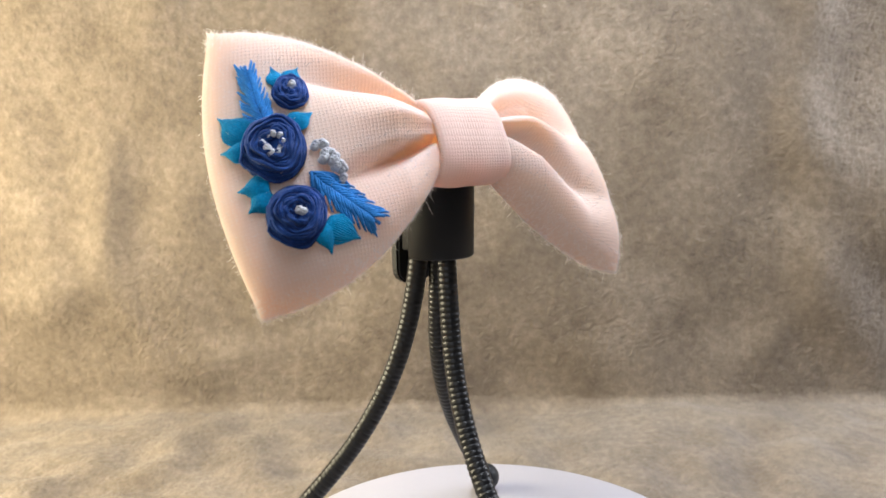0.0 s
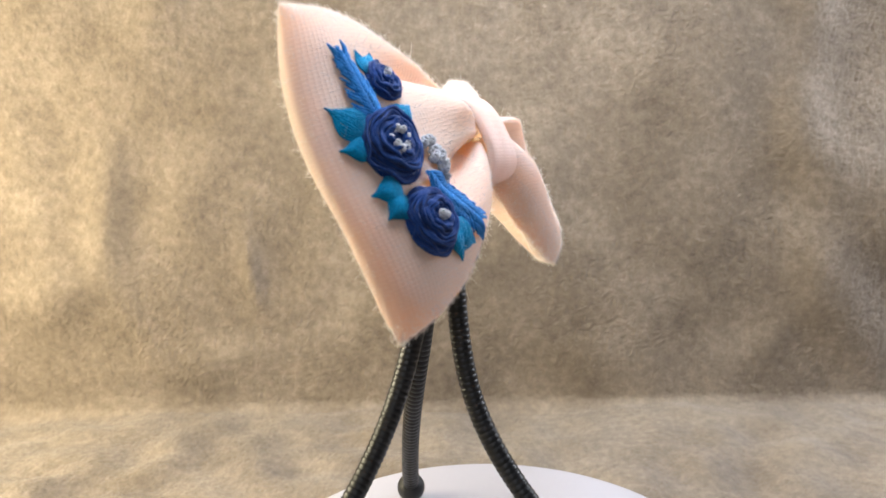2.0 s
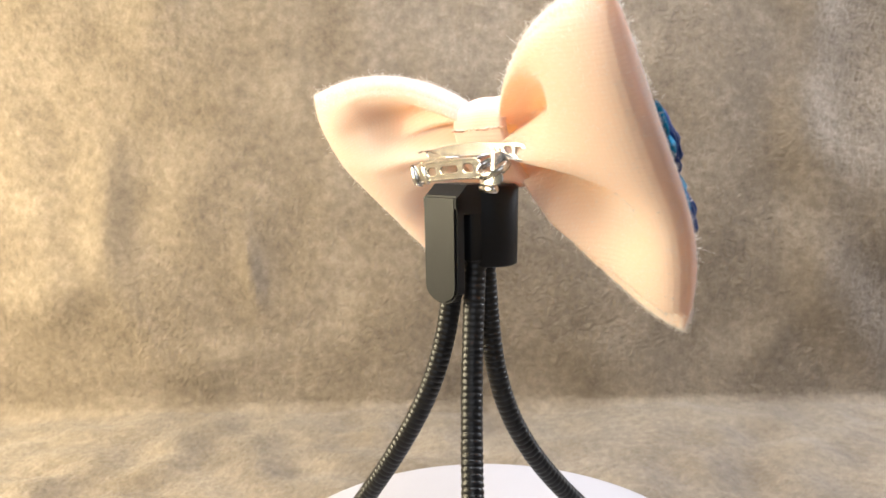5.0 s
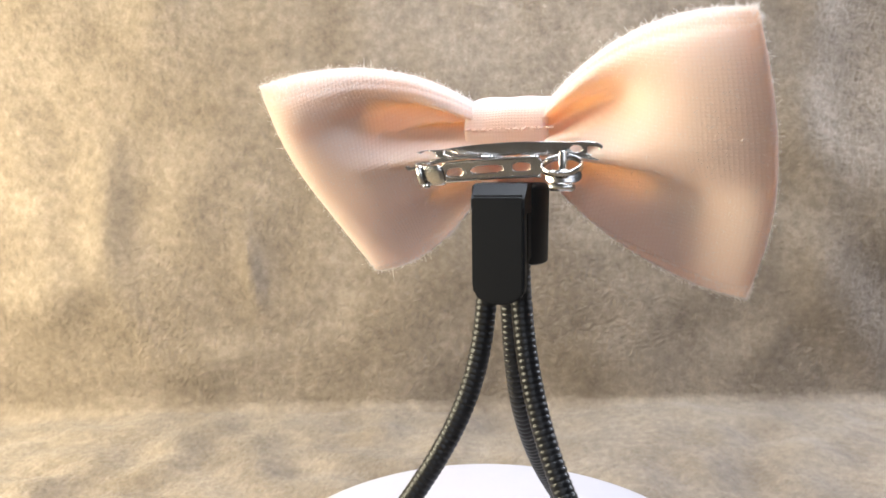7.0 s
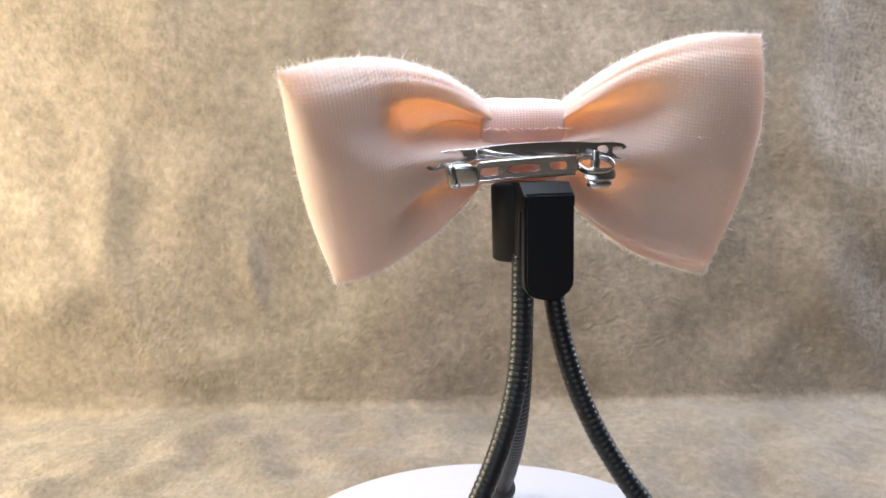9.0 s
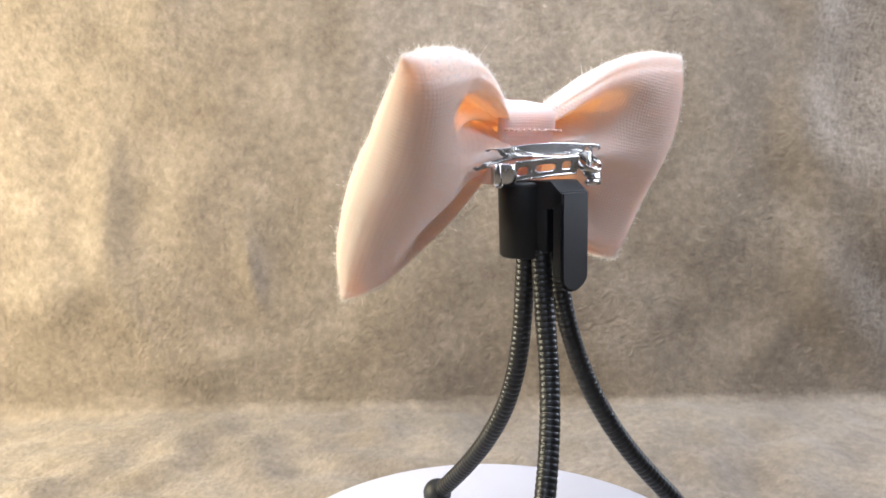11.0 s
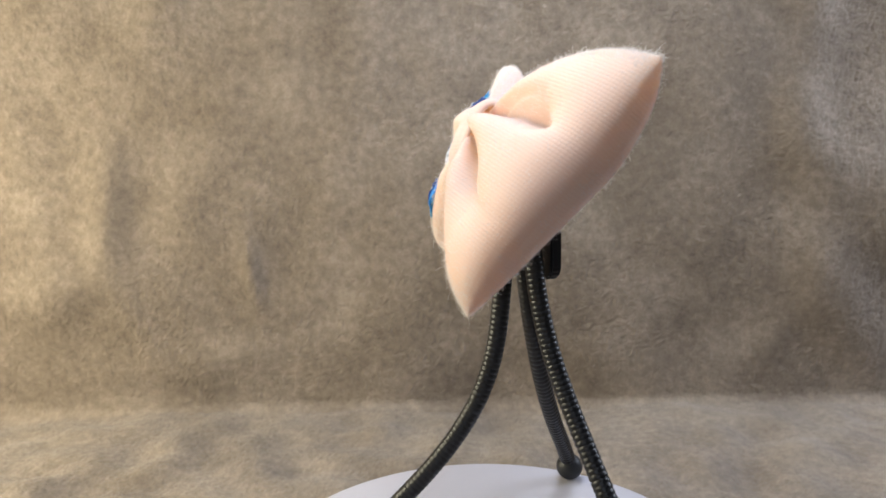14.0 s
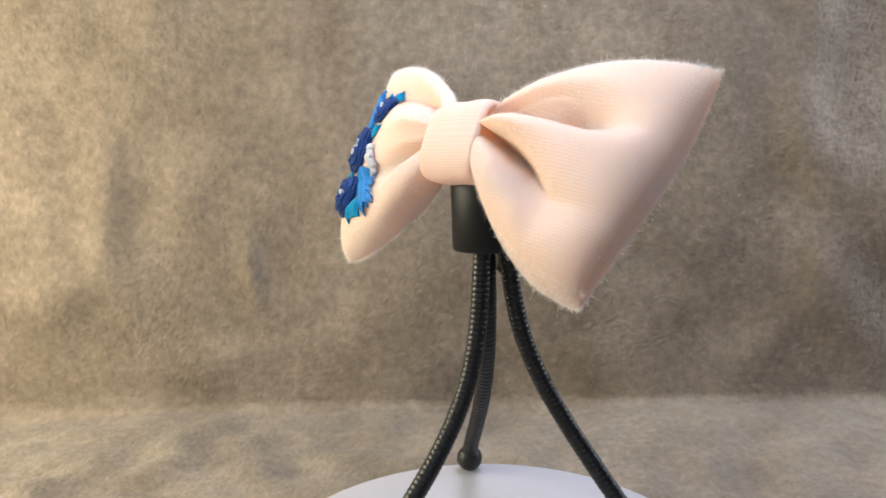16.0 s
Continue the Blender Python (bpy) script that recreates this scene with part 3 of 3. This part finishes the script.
def embroidery():
    big = part("embroidered_rose", rose(0.764, 0.052, 0.128, 0.255, 0.0046, 11, 0.00052, 1), NAVY, WING_E, "large navy blue wound-yarn rose")
    low = part("embroidered_rose", rose(0.745, -0.445, 0.122, 0.225, 0.0044, 10, 0.00052, 2), NAVY, WING_E, "navy blue wound-yarn rose")
    small = part("embroidered_rose", rose(0.663, 0.462, 0.078, 0.145, 0.0030, 7, 0.00050, 3), NAVY, WING_E, "small navy blue wound-yarn rosebud")
    ring = [(0.764 + 0.034 * math.cos(a) * (1 + 0.2 * math.sin(3 * a)), 0.052 + 0.068 * math.sin(a), 0.0041) for a in (0.3 + 2 * math.pi * i / 9 for i in range(9))]
    tagged(part("flower_centre", knots(ring, 0.0013, 4), SILVER, WING_E, "ring of silver grey knots"), kind="stuff")
    part("flower_centre", knots([(0.742, -0.44, 0.0042), (0.728, -0.46, 0.0040)], 0.0014, 5), SILVER, WING_E, "silver grey knot")
    part("flower_centre", knots([(0.655, 0.475, 0.0028)], 0.0014, 6), SILVER, WING_E, "silver grey knot")
    rng = random.Random(7)
    spray = []
    for i in range(26):
        f = (i + 0.5) / 26
        spray.append((0.612 - 0.105 * f + rng.uniform(-0.022, 0.022), 0.06 - 0.30 * f + rng.uniform(-0.05, 0.05), 0.0008))
    tagged(part("knot_spray", knots(spray, 0.0016, 8), SILVER, WING_E, "spray of silver grey knots"), kind="stuff")
    for i, (a, b, c, d, w) in enumerate(((0.842, 0.150, 0.945, 0.355, 0.0034), (0.860, 0.066, 0.952, 0.106, 0.0025), (0.816, -0.199, 0.926, -0.184, 0.0028),
                                         (0.811, -0.270, 0.914, -0.340, 0.0030), (0.700, 0.530, 0.728, 0.685, 0.0024), (0.652, 0.560, 0.606, 0.715, 0.0027),
                                         (0.690, 0.190, 0.588, 0.275, 0.0026), (0.650, -0.565, 0.520, -0.775, 0.0036), (0.665, -0.560, 0.660, -0.780, 0.0026))):
        part("embroidered_leaf", satin_leaf(a, b, c, d, w * 1.15, 15, 0.00044, 0.0017, 20 + i), TEAL, WING_E, "teal satin-stitch leaf")
    part("fern_sprig", fern(0.778, 0.200, 0.838, 0.690, 0.0040, 19, 0.00050, 40), SKYBLUE, WING_E, "mid blue fern-stitch sprig")
    part("fern_sprig", fern(0.655, -0.170, 0.422, -0.755, 0.0056, 22, 0.00052, 41), SKYBLUE, WING_E, "mid blue fern-stitch sprig")


embroidery()

# ---- barrette at the back of the bow ----
def strip(x0, x1, n, centre, across, half, slots, thick):
    """A curved metal strip with rounded holes; centre(x) and across give its line and its width, slots their middle, half length, place and half height across."""
    bm = bmesh.new()
    m = 20
    across = Vector(across).normalized()
    rows = []
    for i in range(n + 1):
        x = x0 + (x1 - x0) * i / n
        c = Vector(centre(x))
        f = min(1.0, (x - x0) / half(x), (x1 - x) / half(x))
        h = half(x) * math.sqrt(max(0.06, 1 - (1 - max(0.0, f)) ** 2))
        rows.append([bm.verts.new(c + across * h * (-1 + 2 * j / m)) for j in range(m + 1)])
    for i in range(n):
        xm = x0 + (x1 - x0) * (i + 0.5) / n
        for j in range(m):
            q = -1 + 2 * (j + 0.5) / m
            if any(abs((xm - a) / b) ** 3 + abs((q - c) / w) ** 3 < 1 for a, b, c, w in slots):
                continue
            bm.faces.new((rows[i][j], rows[i + 1][j], rows[i + 1][j + 1], rows[i][j + 1]))
    for v in [v for v in bm.verts if not v.link_faces]:
        bm.verts.remove(v)
    bmesh.ops.recalc_face_normals(bm, faces=bm.faces)
    bmesh.ops.solidify(bm, geom=list(bm.faces), thickness=thick)
    return bm


def hoop(centre, rx, ry, tall, thick, tilt):
    """An oval band that stands on edge, tilted about x."""
    bm = bmesh.new()
    n = 40
    rings = []
    for grow, z in ((0, -tall), (thick, -tall), (thick, tall), (0, tall)):
        rings.append([bm.verts.new(((rx + grow) * math.cos(a), (ry + grow) * math.sin(a), z)) for a in (2 * math.pi * i / n for i in range(n))])
    for k in range(4):
        a, b = rings[k], rings[(k + 1) % 4]
        for i in range(n):
            bm.faces.new((a[i], a[(i + 1) % n], b[(i + 1) % n], b[i]))
    bm.transform(pose(*centre, tilt))
    return bm


def barrette():
    def plate_line(x):
        return (x, 0.0176 - 0.6 * x * x, 0.0021 - 0.0343 * x - 2.366 * x * x)

    def bar_line(x):
        return (x, 0.0206 - 1.0 * x * x, -0.0041 - 0.048 * x - 0.92 * x * x)

    part("barrette_plate", strip(-0.0335, 0.0365, 140, plate_line, (0, 0.10, 1.0), lambda x: 0.0021 + 0.0008 * min(1.0, max(0.0, (x - 0.022) / 0.006)) + 0.0006 * min(1.0, max(0.0, (-x - 0.022) / 0.006)),
                                 ((-0.0298, 0.0019, 0.0, 0.55), (0.0335, 0.0016, -0.1, 0.55), (0.0272, 0.0030, 0.25, 0.62), (-0.0245, 0.0018, 0.1, 0.5)), 0.0007), NICKEL, BOW,
         "shiny nickel barrette base plate")
    bar = part("barrette_bar", strip(-0.0150, 0.0215, 110, bar_line, (0, 0.16, 1.0), lambda x: 0.0031,
                                     ((0.0158, 0.0031, -0.05, 0.46), (0.0042, 0.0056, 0.0, 0.40), (-0.0077, 0.0030, 0.05, 0.44)), 0.0006), NICKEL, BOW,
               "slotted curved nickel clip bar")
    for z, y in ((0.0030, 0.0004), (-0.0030, -0.0006)):
        part("bar_rim", tube(bmesh.new(), [Vector(bar_line(x / 1000)) + Vector((0, y, z)) for x in range(-14, 21)], 0.00042, 8), NICKEL, bar)
    part("spring_wire", tube(bmesh.new(), [(0.0200, 0.0196, 0.0020), (0.0196, 0.0198, 0.0004), (0.0170, 0.0199, -0.0002), (0.0060, 0.0202, -0.0006), (-0.0080, 0.0200, -0.0008), (-0.0160, 0.0192, 0.0002)],
                             0.00038, 8), NICKEL, BOW, "thin bent spring wire")
    part("spring_wire", tube(bmesh.new(), [(0.0200, 0.0194, 0.0022), (0.0130, 0.0197, 0.0008), (0.0066, 0.0200, -0.0002), (-0.0010, 0.0199, -0.0004)], 0.00035, 8), NICKEL, BOW,
         "thin bent spring wire")
    # hinge: a folded cheek, rolled round its pin at the outer end
    hinge = bmesh.new()
    ring = []
    for k in range(36):
        a = 2 * math.pi * k / 36
        ca, sa = math.cos(a), math.sin(a)
        ring.append((0.0246 + 0.0050 * math.copysign(abs(ca) ** 0.55, ca), -0.0062 + 0.0036 * math.copysign(abs(sa) ** 0.55, sa)))
    loops = [[hinge.verts.new((0.0246 + (x - 0.0246) * f, y, -0.0062 + (z + 0.0062) * f)) for x, z in ring]
             for f, y in ((0.9, 0.0192), (1.0, 0.0195), (0.98, 0.0203), (0.86, 0.0208), (0.5, 0.0210))]
    for a, b in zip(loops, loops[1:]):
        for k in range(36):
            hinge.faces.new((a[k], a[(k + 1) % 36], b[(k + 1) % 36], b[k]))
    hinge.faces.new(loops[0])
    hinge.faces.new(loops[-1])
    for v in hinge.verts:
        v.co.y += 0.20 * (v.co.z + 0.005) - 0.12 * (v.co.x - 0.0215)
        v.co.x += 0.22 * (v.co.z + 0.005)
    h = part("hinge_cheek", hinge, NICKEL, BOW, "bright folded hinge cheek")
    part("hinge_roll", tube(bmesh.new(), [(0.0276, 0.0190, -0.0098), (0.0280, 0.0194, -0.0080), (0.0288, 0.0198, -0.0040), (0.0290, 0.0199, -0.0028)], [0.0014, 0.0017, 0.0017, 0.0013], 16), NICKEL, h)
    part("rivet", hoop((0.0268, 0.0192, -0.0100), 0.0009, 0.0009, 0.0004, 0.0005, 12), NICKEL, h)
    # clasp: a tilted oval hoop with a yoke and a rolled pinch tab under it
    part("clasp_loop", hoop((-0.0208, 0.0200, -0.0034), 0.0060, 0.0042, 0.0011, 0.0006, -38), NICKEL, BOW, "oval nickel clasp loop")
    part("clasp_post", box(-0.0222, -0.0198, 0.0172, 0.0206, -0.0062, 0.0012, 0.0004), NICKEL, BOW)
    yoke = part("clasp_yoke", strip(-0.0275, -0.0160, 40, lambda x: (x, 0.0232 - 55 * (x + 0.0214) ** 2, -0.0066), (0, -0.25, 1.0), lambda x: 0.0020, ((-0.0214, 0.0022, 0.1, 0.4),), 0.0006), NICKEL, BOW,
                "bent nickel clasp yoke")
    part("pinch_tab", tube(bmesh.new(), [(-0.0252, 0.0216, -0.0098), (-0.0245, 0.0220, -0.0100), (-0.0180, 0.0220, -0.0099), (-0.0173, 0.0216, -0.0097)], [0.0009, 0.0014, 0.0014, 0.0009], 14), NICKEL, yoke,
         "small rolled nickel pinch tab")


barrette()


# stitched seam on the back of the band
def band_seam():
    bm = bmesh.new()
    rng = random.Random(5)
    for i in range(11):
        x = -0.0145 + 0.0029 * i
        y = 0.0121 + rng.uniform(-0.0002, 0.0002)
        tube(bm, [(x - 0.0011, y - 0.0006, 0.0088 + rng.uniform(-0.0004, 0.0004)), (x, y + 0.0003, 0.0087), (x + 0.0011, y - 0.0006, 0.0087 + rng.uniform(-0.0004, 0.0004))], 0.0004, 6)
    return part("seam_stitch", bm, BAND, BOW, "row of tacking stitches")


band_seam()

# loose cotton fibres that stand off the cloth
def lint():
    rng = random.Random(9)
    bm_pts = []
    for w in WINGS.values():
        n = 8000
        u = np.array([1 - rng.random() ** 1.6 if rng.random() < 0.5 else rng.random() for _ in range(n)])
        v = np.array([rng.choice((-1, 1)) * (1 - 0.12 * rng.random() ** 2) if rng.random() < 0.55 else rng.uniform(-1, 1) for _ in range(n)])
        for face in (1, -1):
            p, nrm = wing_points(w, u, v, face)
            out = nrm * face
            mid, _ = wing_points(w, u, v * 0.93, face)
            away = p - mid
            away = away / (np.linalg.norm(away, axis=1, keepdims=True) + 1e-9)
            d = out * (1 - np.abs(v[:, None]) ** 6) + away * np.abs(v[:, None]) ** 6 * 1.2 + np.array((w["side"] * 1.0, 0, 0)) * (u[:, None] > 0.97)
            bm_pts.extend(zip(p, d))
    verts, faces = [], []
    for p, d in bm_pts:
        p, d = Vector(p), Vector(d)
        d = (d.normalized() + Vector((rng.gauss(0, 0.5), rng.gauss(0, 0.5), rng.gauss(0, 0.5)))).normalized()
        l = 0.0005 + 0.0012 * rng.random() ** 2 + (0.0025 if rng.random() < 0.008 else 0)
        bend = Vector((rng.gauss(0, 1), rng.gauss(0, 1), rng.gauss(0, 1))) * l * 0.35
        s = d.cross(Vector((0.2, 0.5, 0.8))).normalized()
        b = d.cross(s)
        base = len(verts)
        r = 0.00004
        for q, k in ((0.0, 1.0), (0.5, 0.9), (1.0, 0.5)):
            c = p + d * l * q + bend * q * q
            for a in (0, 2.094, 4.189):
                verts.append(c + (s * math.cos(a) + b * math.sin(a)) * r * k)
        for ring in (0, 3):
            for i in range(3):
                j = (i + 1) % 3
                faces.append((base + ring + i, base + ring + j, base + ring + 3 + j, base + ring + 3 + i))
    me = bpy.data.meshes.new("lint")
    me.from_pydata(verts, [], faces)
    me.materials.append(FUZZ)
    ob = new("lint", me)
    ob.parent = BOW
    return tagged(ob, "short loose cotton fibres", kind="stuff")


lint()


# ---- what turns ----
def motions():
    times = [i * 0.5 for i in range(33)]
    for ob, base in ((TRIPOD, Matrix.Identity(4)), (BOW, BOW_AT), (DISC, Matrix.Identity(4))):
        walk(ob, [(t, pose(0, 0, 0, 0, 0, turned(t)) @ base) for t in times])


motions()
